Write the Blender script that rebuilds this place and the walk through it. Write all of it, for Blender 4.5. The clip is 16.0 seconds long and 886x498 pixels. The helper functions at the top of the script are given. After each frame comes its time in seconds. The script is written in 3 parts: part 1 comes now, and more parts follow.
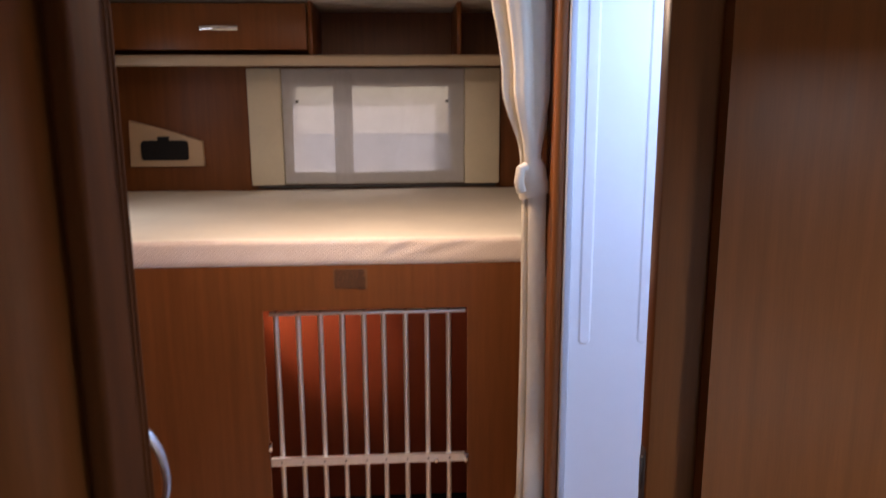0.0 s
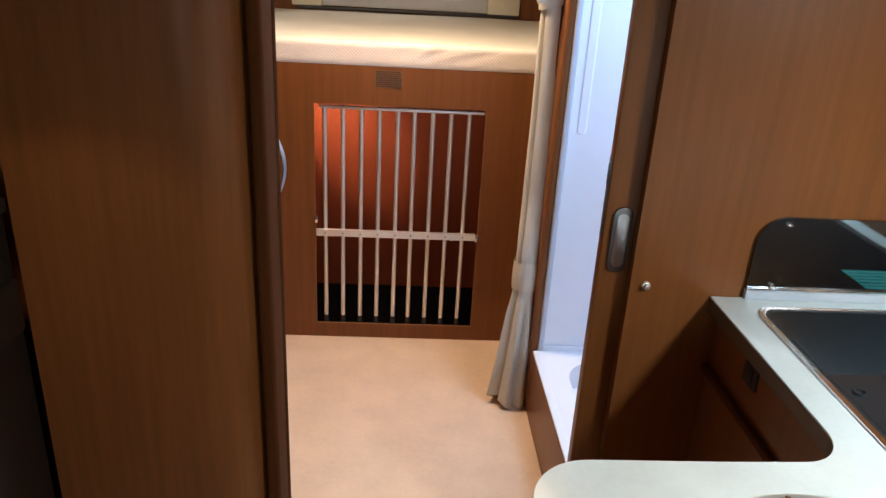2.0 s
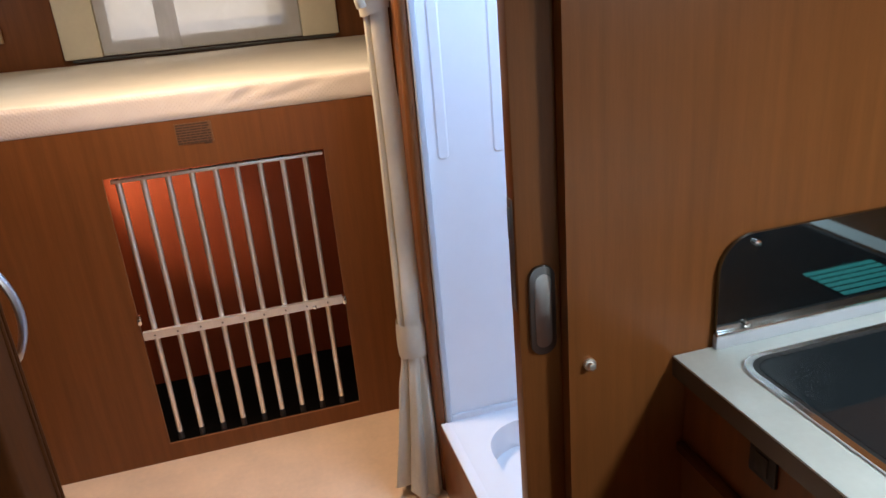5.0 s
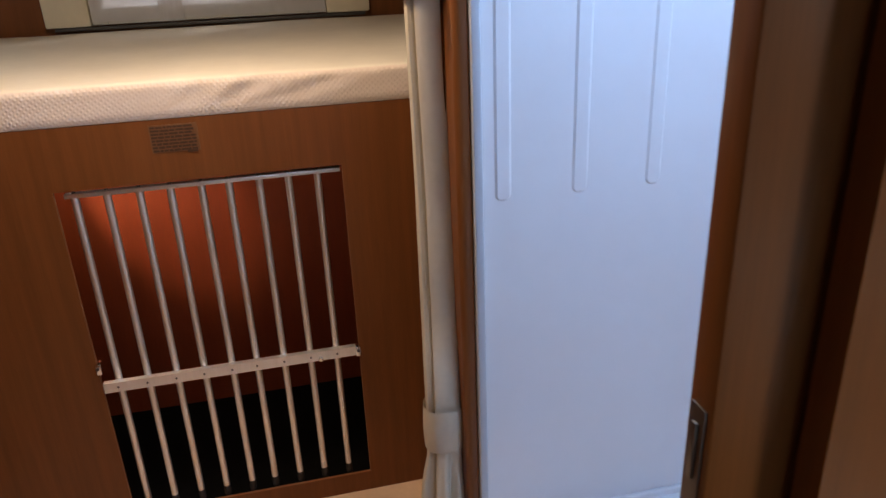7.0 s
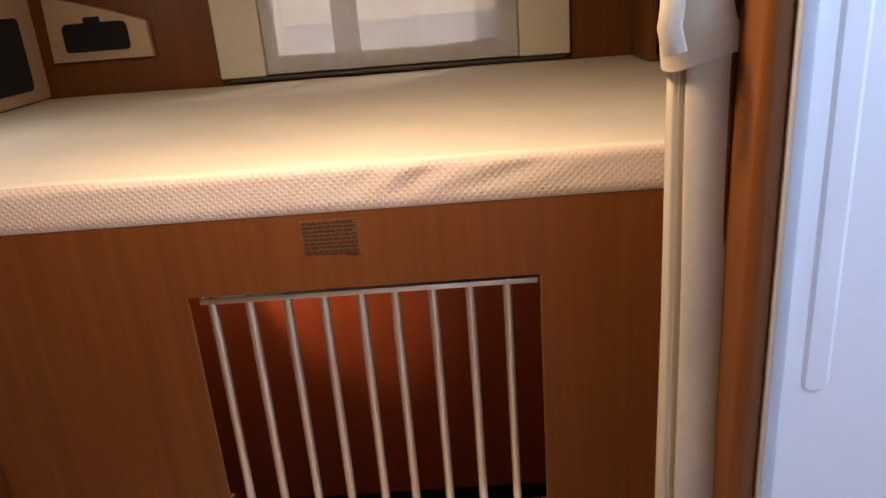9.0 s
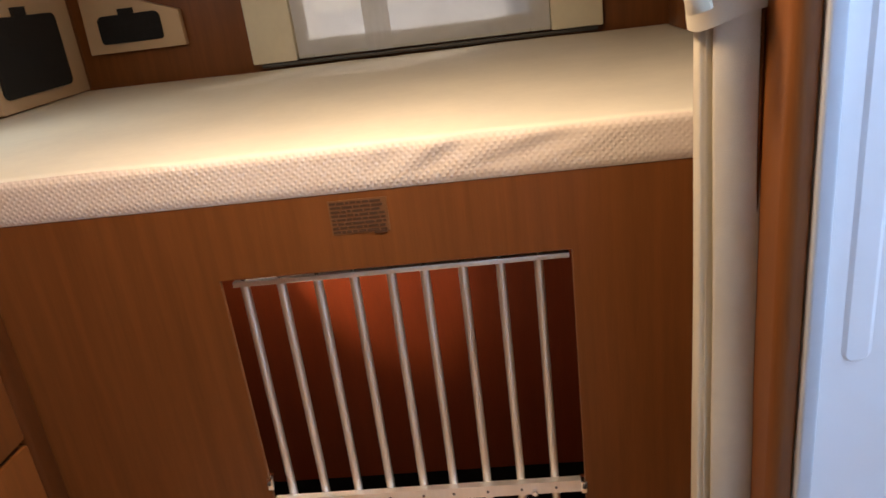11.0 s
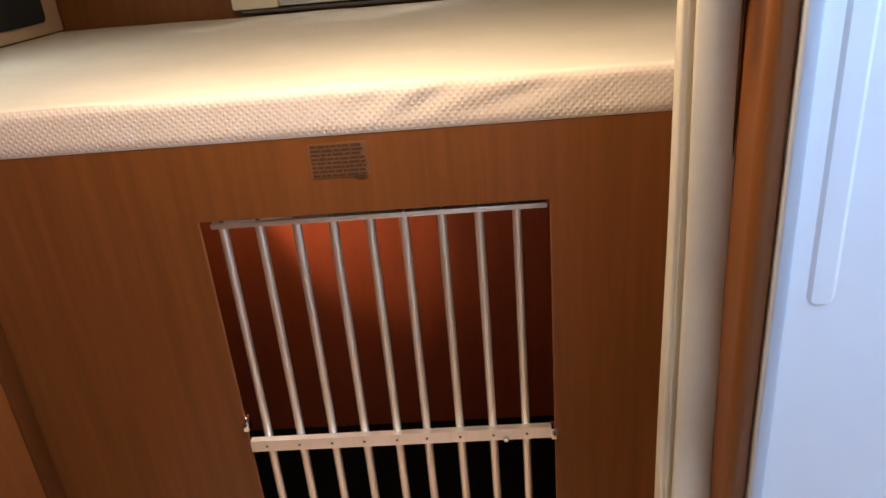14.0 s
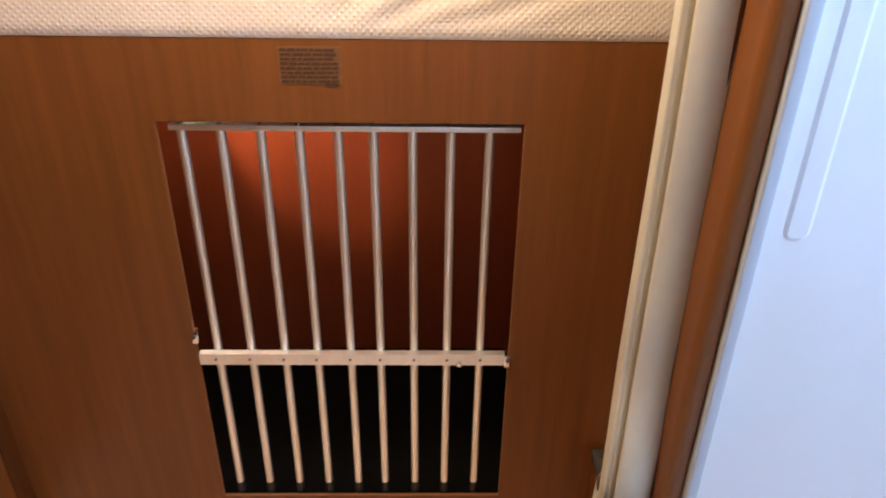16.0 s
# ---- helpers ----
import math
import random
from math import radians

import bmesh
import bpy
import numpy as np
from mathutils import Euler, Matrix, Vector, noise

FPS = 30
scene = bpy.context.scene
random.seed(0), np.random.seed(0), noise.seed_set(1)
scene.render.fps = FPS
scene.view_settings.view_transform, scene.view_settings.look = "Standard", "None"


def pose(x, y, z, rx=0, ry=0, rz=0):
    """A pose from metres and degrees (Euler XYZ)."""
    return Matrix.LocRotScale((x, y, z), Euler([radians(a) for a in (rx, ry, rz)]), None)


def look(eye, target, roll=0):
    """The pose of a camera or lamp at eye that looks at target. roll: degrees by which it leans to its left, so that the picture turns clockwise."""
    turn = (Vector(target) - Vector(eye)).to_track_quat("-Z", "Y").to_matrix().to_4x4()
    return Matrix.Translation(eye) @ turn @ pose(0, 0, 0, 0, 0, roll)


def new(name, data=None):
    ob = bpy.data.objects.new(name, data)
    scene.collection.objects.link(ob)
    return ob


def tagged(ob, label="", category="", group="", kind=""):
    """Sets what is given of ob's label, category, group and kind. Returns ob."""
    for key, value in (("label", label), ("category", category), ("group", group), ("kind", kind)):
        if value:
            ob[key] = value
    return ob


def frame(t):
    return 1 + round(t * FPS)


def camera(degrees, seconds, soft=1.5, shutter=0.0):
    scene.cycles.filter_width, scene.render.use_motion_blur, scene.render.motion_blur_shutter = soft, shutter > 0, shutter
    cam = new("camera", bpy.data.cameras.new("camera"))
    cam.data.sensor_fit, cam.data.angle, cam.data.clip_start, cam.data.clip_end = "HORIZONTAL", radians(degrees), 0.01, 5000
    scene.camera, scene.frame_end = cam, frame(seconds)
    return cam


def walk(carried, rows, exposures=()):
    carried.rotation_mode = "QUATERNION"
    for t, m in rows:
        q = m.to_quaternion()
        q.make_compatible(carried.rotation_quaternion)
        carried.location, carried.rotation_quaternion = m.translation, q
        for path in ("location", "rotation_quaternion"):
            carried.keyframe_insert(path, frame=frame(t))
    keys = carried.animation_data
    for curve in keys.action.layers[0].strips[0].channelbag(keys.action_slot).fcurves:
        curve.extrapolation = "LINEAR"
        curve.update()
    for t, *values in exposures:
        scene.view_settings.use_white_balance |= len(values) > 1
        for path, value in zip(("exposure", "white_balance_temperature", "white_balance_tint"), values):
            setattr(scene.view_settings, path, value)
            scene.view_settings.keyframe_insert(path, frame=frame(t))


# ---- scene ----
cam = camera(63.0, 16.0, soft=1.5, shutter=0.3)
PATH = [
    (0, (0.02, 0.216, 1.553), (0.131, 2.175, 1.165), -0.3),
    (0.5, (-0.003, 0.085, 1.52), (0.013, 1.996, 0.929), 0.7),
    (1, (-0.009, -0.105, 1.465), (0.07, 1.786, 0.817), 2.5),
    (1.5, (-0.03, -0.228, 1.46), (0.093, 1.641, 0.759), 3.3),
    (2, (-0.061, -0.26, 1.461), (0.043, 1.591, 0.709), 3.2),
    (2.5, (-0.055, -0.272, 1.458), (0.021, 1.57, 0.682), 3.1),
    (3, (-0.055, -0.298, 1.457), (0.032, 1.566, 0.737), 1.8),
    (3.5, (-0.035, -0.236, 1.446), (0.111, 1.635, 0.756), 1.5),
    (4, (-0.031, -0.048, 1.445), (0.25, 1.823, 0.797), -2.3),
    (4.5, (0.003, 0.067, 1.425), (0.412, 1.914, 0.777), -4.9),
    (4.7, (0.005, 0.115, 1.412), (0.471, 1.934, 0.724), -5.2),
    (6.8, (0.08, 0.671, 1.41), (0.47, 2.482, 0.654), -2.9),
    (7, (0.083, 0.709, 1.401), (0.484, 2.512, 0.634), -2.4),
    (7.5, (0.076, 0.922, 1.394), (0.422, 2.72, 0.589), -2.3),
    (8, (0.059, 1.044, 1.414), (0.348, 2.821, 0.543), -4.2),
    (8.5, (0.054, 1.145, 1.444), (0.201, 2.972, 0.646), -4.2),
    (8.7, (0.077, 1.182, 1.433), (0.103, 3.062, 0.75), -3.2),
    (10.8, (0.091, 1.192, 1.424), (-0.114, 3.047, 0.705), -7.6),
    (11, (0.101, 1.194, 1.415), (-0.068, 3.053, 0.699), -7.2),
    (11.5, (0.087, 1.197, 1.405), (0.002, 3.051, 0.658), -5.7),
    (12, (0.091, 1.182, 1.4), (0.026, 3.023, 0.62), -4.5),
    (12.5, (0.104, 1.173, 1.411), (0.064, 3.014, 0.632), -4.1),
    (13, (0.11, 1.174, 1.406), (0.117, 3.021, 0.64), -3.8),
    (13.5, (0.087, 1.177, 1.391), (0.025, 3.012, 0.599), -5.0),
    (14, (0.096, 1.175, 1.392), (-0.017, 2.997, 0.577), -5.1),
    (14.5, (0.047, 1.125, 1.394), (-0.107, 2.941, 0.57), -2.2),
    (15, (0.013, 1.137, 1.393), (-0.096, 2.922, 0.498), -2.3),
    (15.5, (-0.005, 1.138, 1.352), (-0.031, 2.845, 0.311), -0.7),
    (16, (0.055, 1.184, 1.355), (0.092, 2.931, 0.383), 0.9),
]
walk(cam, [(t, look(eye, target, roll)) for t, eye, target, roll in PATH],
     exposures=[(0.0, -0.42, 6500, 24), (0.5, -0.15, 6500, 13), (1.5, 0.12, 6500, 12), (4.5, 0.05, 6500, 12), (7.0, -0.6, 6500, 14), (8.0, -0.55, 7000, 20), (8.6, -0.38, 7200, 20), (11.0, -0.22, 6800, 12), (13.5, -0.15, 6600, 10), (14.5, 0.1, 6600, 10), (16.0, 0.2, 6600, 10)])

# ---- light ----
world = bpy.data.worlds.new("sky")
scene.world = world
world.use_nodes = True
wn = world.node_tree
sky = wn.nodes.new("ShaderNodeTexSky")
sky.sky_type, sky.sun_disc = "NISHITA", False
sky.sun_elevation, sky.sun_rotation = radians(38), radians(40)
wn.links.new(sky.outputs[0], wn.nodes["Background"].inputs[0])
wn.nodes["Background"].inputs[1].default_value = 0.30
sun_data = bpy.data.lights.new("sun", "SUN")
sun_data.energy, sun_data.angle, sun_data.color = 3.0, radians(0.5), (1.0, 0.95, 0.88)
sun = new("sun", sun_data)
sun.matrix_world = pose(0, 0, 6, 52, 0, 140)


def area(name, x, y, z, target, sx, sy, watts, colour):
    d = bpy.data.lights.new(name, "AREA")
    d.shape, d.size, d.size_y, d.energy, d.color = "RECTANGLE", sx, sy, watts, colour
    ob = new(name, d)
    ob.matrix_world = look((x, y, z), target)
    return ob


WARM, COOL, BLUE = (1.0, 0.765, 0.535), (0.84, 0.95, 0.97), (0.39, 0.63, 1.0)
area("bedroom_lamp_light", -0.10, 1.99, 1.935, (-0.10, 1.9905, 0), 0.16, 0.16, 17.0, WARM)
# added fill that lifts the right of the garage lining, source unknown
area("garage_fill_light", -0.58, 2.82, 1.030, (0.10, 3.2, 0.55), 0.05, 0.04, 2.6, WARM)
area("shower_hatch_light", 0.78, 1.50, 1.975, (0.78, 1.5005, 0), 0.36, 0.36, 12.0, BLUE)
area("kitchen_lamp_light", 0.965, 0.12, 1.615, (0.965, 0.1205, 0), 0.12, 0.30, 17.0, COOL)
area("cab_window_light", -0.1, -2.14, 1.30, (-0.1, 0, 1.15), 1.5, 0.55, 3.4, COOL)
area("bed_side_window_light", -1.195, 2.72, 1.56, (0, 2.72, 1.1), 0.40, 0.22, 1.6, COOL)

spot_data = bpy.data.lights.new("downlight_light", "SPOT")
spot_data.energy, spot_data.color, spot_data.spot_size, spot_data.spot_blend, spot_data.shadow_soft_size = 9.5, WARM, radians(66), 0.12, 0.02
new("downlight_light", spot_data).matrix_world = pose(-0.62, 0.43, 1.95)

# added spot that makes the pool of light on the garage lining
garage_data = bpy.data.lights.new("garage_pool_light", "SPOT")
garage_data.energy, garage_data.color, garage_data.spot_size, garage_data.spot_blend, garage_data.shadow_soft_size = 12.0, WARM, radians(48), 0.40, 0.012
new("garage_pool_light", garage_data).matrix_world = look((-0.58, 2.82, 1.026), (-0.36, 3.2, 0.70))

# ---- materials ----
def material(name, colour, rough=0.5, metal=0.0, vary=0.12, scale=6.0, stretch=(1, 1, 1), bump=0.0, bump_scale=60.0,
             bump_stretch=(1, 1, 1), coat=0.0, spec=0.5):
    """A surface whose colour varies at two scales, with a fine relief."""
    m = bpy.data.materials.new(name)
    m.use_nodes = True
    n, l = m.node_tree.nodes, m.node_tree.links
    b = n["Principled BSDF"]
    b.inputs["Metallic"].default_value = metal
    b.inputs["Coat Weight"].default_value = coat
    b.inputs["Coat Roughness"].default_value = 0.12
    b.inputs["Specular IOR Level"].default_value = spec
    co = n.new("ShaderNodeTexCoord")
    mp = n.new("ShaderNodeMapping")
    mp.inputs["Scale"].default_value = stretch
    l.new(co.outputs["Object"], mp.inputs[0])
    big = n.new("ShaderNodeTexNoise")
    big.inputs["Scale"].default_value, big.inputs["Detail"].default_value = scale, 4
    fine = n.new("ShaderNodeTexNoise")
    fine.inputs["Scale"].default_value, fine.inputs["Detail"].default_value = scale * 9, 3
    for t in (big, fine):
        l.new(mp.outputs[0], t.inputs["Vector"])
    mix = n.new("ShaderNodeMath")
    mix.operation = "MULTIPLY_ADD"
    mix.inputs[1].default_value = 0.45
    l.new(fine.outputs[0], mix.inputs[0])
    l.new(big.outputs[0], mix.inputs[2])
    ramp = n.new("ShaderNodeValToRGB")
    ramp.color_ramp.elements[0].position, ramp.color_ramp.elements[1].position = 0.45, 1.0
    ramp.color_ramp.elements[0].color = (*[c * (1 - vary) for c in colour], 1)
    ramp.color_ramp.elements[1].color = (*[min(1, c * (1 + vary)) for c in colour], 1)
    l.new(mix.outputs[0], ramp.inputs[0])
    l.new(ramp.outputs[0], b.inputs["Base Color"])
    r = n.new("ShaderNodeMapRange")
    r.inputs["To Min"].default_value, r.inputs["To Max"].default_value = max(0.0, rough - 0.07), min(1.0, rough + 0.07)
    l.new(big.outputs[0], r.inputs[0])
    l.new(r.outputs[0], b.inputs["Roughness"])
    if bump:
        mb = n.new("ShaderNodeMapping")
        mb.inputs["Scale"].default_value = bump_stretch
        l.new(co.outputs["Object"], mb.inputs[0])
        t = n.new("ShaderNodeTexNoise")
        t.inputs["Scale"].default_value, t.inputs["Detail"].default_value = bump_scale, 3
        l.new(mb.outputs[0], t.inputs["Vector"])
        bp = n.new("ShaderNodeBump")
        bp.inputs["Strength"].default_value, bp.inputs["Distance"].default_value = bump, 0.002
        l.new(t.outputs[0], bp.inputs["Height"])
        l.new(bp.outputs[0], b.inputs["Normal"])
    return m


WOOD = material("cherry_laminate", (0.195, 0.067, 0.018), 0.36, vary=0.17, spec=0.3, scale=11, stretch=(5, 5, 0.2), bump=0.05, bump_scale=90, bump_stretch=(6, 6, 0.4))
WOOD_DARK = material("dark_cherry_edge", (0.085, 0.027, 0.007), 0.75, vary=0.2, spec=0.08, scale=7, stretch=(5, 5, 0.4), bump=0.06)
RED_WOOD = material("red_garage_lining", (0.42, 0.075, 0.022), 0.55, vary=0.14, scale=4, stretch=(4, 4, 0.5), bump=0.08)
FLOOR = material("beige_floor", (0.84, 0.60, 0.405), 0.5, vary=0.09, scale=7, bump=0.12, bump_scale=220)
CARPET = material("black_carpet", (0.006, 0.0055, 0.0055), 0.95, vary=0.4, spec=0.1, scale=30, bump=0.5, bump_scale=300)
FABRIC = material("cream_curtain_cloth", (0.60, 0.535, 0.415), 0.85, vary=0.06, scale=8, bump=0.25, bump_scale=700)
TICKING = material("mattress_top_cloth", (0.80, 0.74, 0.615), 0.85, vary=0.05, scale=5, bump=0.2, bump_scale=500)
PLASTIC = material("white_shower_plastic", (0.80, 0.82, 0.86), 0.32, vary=0.02, scale=3)
GREYISH = material("pale_grey_frame", (0.60, 0.59, 0.55), 0.5, vary=0.04)
CREAM = material("cream_panel", (0.72, 0.66, 0.50), 0.55, vary=0.05, scale=6)
BEIGE = material("beige_plate", (0.58, 0.42, 0.26), 0.5, vary=0.05, scale=6)
ALU = material("brushed_aluminium", (0.90, 0.88, 0.85), 0.48, metal=1.0, vary=0.08, scale=20, stretch=(1, 1, 0.15), bump=0.1, bump_scale=300)
CHROME = material("chrome", (0.85, 0.86, 0.88), 0.14, metal=1.0, vary=0.03)
SATIN = material("satin_steel", (0.20, 0.20, 0.21), 0.40, metal=1.0, vary=0.1, scale=12)
BLACK_GLASS = material("black_glass", (0.014, 0.022, 0.028), 0.05, vary=0.1, spec=0.6)
MIRROR_GLASS = material("tinted_mirror_glass", (0.20, 0.25, 0.28), 0.03, metal=1.0, vary=0.04)
BLACK = material("black_mesh_cloth", (0.010, 0.010, 0.011), 0.9, vary=0.5, scale=90, bump=0.6, bump_scale=400)
COUNTER = material("pale_worktop_laminate", (0.72, 0.80, 0.80), 0.33, vary=0.06, scale=14)
COUNTER_EDGE = material("worktop_edge", (0.08, 0.055, 0.04), 0.4, vary=0.1)
GREY_TRIM = material("dark_grey_nosing", (0.06, 0.055, 0.05), 0.45, vary=0.15, scale=20)
WHITE_TRIM = material("grey_white_profile", (0.50, 0.54, 0.60), 0.35, vary=0.03)
CEILING = material("pale_ceiling", (0.70, 0.68, 0.63), 0.7, vary=0.04, scale=4)
HOLLOW = material("worn_steel_hollow", (0.50, 0.50, 0.52), 0.34, metal=1.0, vary=0.15)
DARK = material("dark_brown_front", (0.016, 0.010, 0.007), 0.5, vary=0.2, scale=5)
RUBBER = material("black_rubber", (0.02, 0.02, 0.022), 0.6, vary=0.2)
TEAL = material("teal_print", (0.07, 0.60, 0.54), 0.6, vary=0.08, scale=30)
INK = material("brown_print", (0.075, 0.032, 0.014), 0.5, vary=0.1)
RED = material("red_reflector", (0.30, 0.045, 0.02), 0.3, vary=0.05)


def knit_material():
    """The cream side band of a mattress, knitted in a diamond relief."""
    m = TICKING.copy()
    m.name = "mattress_knit_band"
    n, l = m.node_tree.nodes, m.node_tree.links
    b = n["Principled BSDF"]
    for node in n:
        if node.type == "VALTORGB":
            node.color_ramp.elements[0].color = (0.77, 0.65, 0.555, 1)
            node.color_ramp.elements[1].color = (0.83, 0.72, 0.62, 1)
    co = n.new("ShaderNodeTexCoord")
    heights = []
    for turn in (45, -45):
        mp = n.new("ShaderNodeMapping")
        mp.inputs["Rotation"].default_value = (0, radians(turn), 0)
        l.new(co.outputs["Object"], mp.inputs[0])
        w = n.new("ShaderNodeTexWave")
        w.bands_direction = "X"
        w.inputs["Scale"].default_value, w.inputs["Distortion"].default_value = 35.0, 0.35
        w.inputs["Detail Scale"].default_value = 3
        l.new(mp.outputs[0], w.inputs["Vector"])
        heights.append(w)
    mul = n.new("ShaderNodeMath")
    mul.operation = "MULTIPLY"
    l.new(heights[0].outputs["Fac"], mul.inputs[0])
    l.new(heights[1].outputs["Fac"], mul.inputs[1])
    bp = n.new("ShaderNodeBump")
    bp.inputs["Strength"].default_value, bp.inputs["Distance"].default_value = 0.32, 0.0032
    l.new(mul.outputs[0], bp.inputs["Height"])
    l.new(bp.outputs[0], b.inputs["Normal"])
    return m


def blind_material():
    """Thin white cloth that lets daylight through."""
    m = bpy.data.materials.new("white_window_blind")
    m.use_nodes = True
    n, l = m.node_tree.nodes, m.node_tree.links
    out = n["Material Output"]
    n.remove(n["Principled BSDF"])
    d, t, mix = n.new("ShaderNodeBsdfDiffuse"), n.new("ShaderNodeBsdfTranslucent"), n.new("ShaderNodeMixShader")
    noi = n.new("ShaderNodeTexNoise")
    noi.inputs["Scale"].default_value = 5
    ramp = n.new("ShaderNodeValToRGB")
    ramp.color_ramp.elements[0].color, ramp.color_ramp.elements[1].color = (0.66, 0.66, 0.66, 1), (0.84, 0.84, 0.85, 1)
    l.new(noi.outputs[0], ramp.inputs[0])
    for s in (d, t):
        l.new(ramp.outputs[0], s.inputs[0])
    mix.inputs[0].default_value = 0.28
    l.new(d.outputs[0], mix.inputs[1])
    l.new(t.outputs[0], mix.inputs[2])
    clear, weave = n.new("ShaderNodeBsdfTransparent"), n.new("ShaderNodeMixShader")
    weave.inputs[0].default_value = 0.15
    l.new(mix.outputs[0], weave.inputs[1])
    l.new(clear.outputs[0], weave.inputs[2])
    l.new(weave.outputs[0], out.inputs[0])
    return m


def glass_material():
    m = bpy.data.materials.new("window_glass")
    m.use_nodes = True
    b = m.node_tree.nodes["Principled BSDF"]
    b.inputs["Transmission Weight"].default_value, b.inputs["Roughness"].default_value, b.inputs["IOR"].default_value = 1.0, 0.02, 1.1
    return m


KNIT, BLIND, GLASS = knit_material(), blind_material(), glass_material()


# ---- shapes ----
def put(name, bm, mat, parent=None, label="", smooth=False):
    """One mesh object from a bmesh, under a parent if one is given."""
    bmesh.ops.recalc_face_normals(bm, faces=bm.faces)
    me = bpy.data.meshes.new(name)
    bm.to_mesh(me)
    bm.free()
    me.materials.append(mat)
    if smooth:
        for p in me.polygons:
            p.use_smooth = True
        me.set_sharp_from_angle(angle=radians(38))
    ob = new(name, me)
    if parent:
        ob.parent = parent
    if label:
        ob["label"] = label
    return ob


def thing(name, label, category, group="", kind=""):
    """An empty at the world's origin that parents a thing's parts."""
    return tagged(new(name), label, category, group, kind)


def add_box(bm, x0, x1, y0, y1, z0, z1, bevel=0.0, segments=2):
    made = bmesh.ops.create_cube(bm, size=1.0)
    vs = made["verts"]
    bmesh.ops.scale(bm, vec=(x1 - x0, y1 - y0, z1 - z0), verts=vs)
    bmesh.ops.translate(bm, vec=((x0 + x1) / 2, (y0 + y1) / 2, (z0 + z1) / 2), verts=vs)
    if bevel:
        es = list({e for v in vs for e in v.link_edges})
        bmesh.ops.bevel(bm, geom=es, offset=bevel, segments=segments, affect="EDGES", profile=0.5)


def box(name, x0, x1, y0, y1, z0, z1, mat, parent=None, bevel=0.002, label="", segments=2):
    bm = bmesh.new()
    add_box(bm, x0, x1, y0, y1, z0, z1, bevel, segments)
    return put(name, bm, mat, parent, label, smooth=bevel > 0)


def boxes(name, rows, mat, parent=None, bevel=0.0, label=""):
    bm = bmesh.new()
    for r in rows:
        add_box(bm, *r, bevel)
    return put(name, bm, mat, parent, label)


def prism(name, outline, axis, a, b, mat, parent=None, bevel=0.0, label=""):
    """A closed outline in the two other axes, drawn out along an axis from a to b."""
    bm = bmesh.new()
    place = {"x": lambda u, v, w: (w, u, v), "y": lambda u, v, w: (u, w, v), "z": lambda u, v, w: (u, v, w)}[axis]
    vs = [bm.verts.new(place(u, v, a)) for u, v in outline]
    f = bm.faces.new(vs)
    ext = bmesh.ops.extrude_face_region(bm, geom=[f])
    top = [g for g in ext["geom"] if isinstance(g, bmesh.types.BMVert)]
    bmesh.ops.translate(bm, vec=place(0, 0, b - a), verts=top)
    if bevel:
        rims = [e for e in bm.edges if len(e.link_faces) == 2 and abs(e.calc_face_angle(0)) > 1.2]
        bmesh.ops.bevel(bm, geom=rims, offset=bevel, segments=2, affect="EDGES", profile=0.5)
    return put(name, bm, mat, parent, label, smooth=True)


def rounded(x0, x1, y0, y1, radii, n=8):
    """A rectangle's outline with a radius for each corner: low-low, high-low, high-high, low-high."""
    pts = []
    corners = ((x0, y0, 1, 1, 180), (x1, y0, -1, 1, 270), (x1, y1, -1, -1, 0), (x0, y1, 1, -1, 90))
    for (cx, cy, sx, sy, a0), r in zip(corners, radii):
        if r <= 0:
            pts.append((cx, cy))
            continue
        for i in range(n + 1):
            a = radians(a0 + 90 * i / n)
            pts.append((cx + sx * r + r * math.cos(a), cy + sy * r + r * math.sin(a)))
    return pts


def tube(name, path, radius, mat, parent=None, n=10, label="", flat=1.0):
    """A round bar along a row of points."""
    bm = bmesh.new()
    rings = []
    pts = [Vector(p) for p in path]
    for i, p in enumerate(pts):
        d = (pts[min(i + 1, len(pts) - 1)] - pts[max(i - 1, 0)]).normalized()
        side = d.cross(Vector((0.3, 0.9, 0.1)) if abs(d.y) < 0.8 else Vector((1, 0, 0))).normalized()
        up = side.cross(d).normalized()
        rings.append([bm.verts.new(p + radius * (math.cos(2 * math.pi * k / n) * side + flat * math.sin(2 * math.pi * k / n) * up)) for k in range(n)])
    for r0, r1 in zip(rings, rings[1:]):
        for k in range(n):
            bm.faces.new((r0[k], r0[(k + 1) % n], r1[(k + 1) % n], r1[k]))
    bm.faces.new(rings[0])
    bm.faces.new(rings[-1])
    return put(name, bm, mat, parent, label, smooth=True)


def disc(name, x, y, z, radius, depth, axis, mat, parent=None, label="", bevel=0.0015, n=20):
    bm = bmesh.new()
    bmesh.ops.create_cone(bm, cap_ends=True, segments=n, radius1=radius, radius2=radius, depth=depth)
    if bevel:
        bmesh.ops.bevel(bm, geom=[e for e in bm.edges if abs(e.calc_face_angle(0)) > 1.2], offset=bevel, segments=2, affect="EDGES", profile=0.5)
    turn = {"x": (0, 90, 0), "y": (90, 0, 0), "z": (0, 0, 0)}[axis]
    bmesh.ops.transform(bm, matrix=pose(x, y, z, *turn), verts=bm.verts)
    return put(name, bm, mat, parent, label, smooth=True)


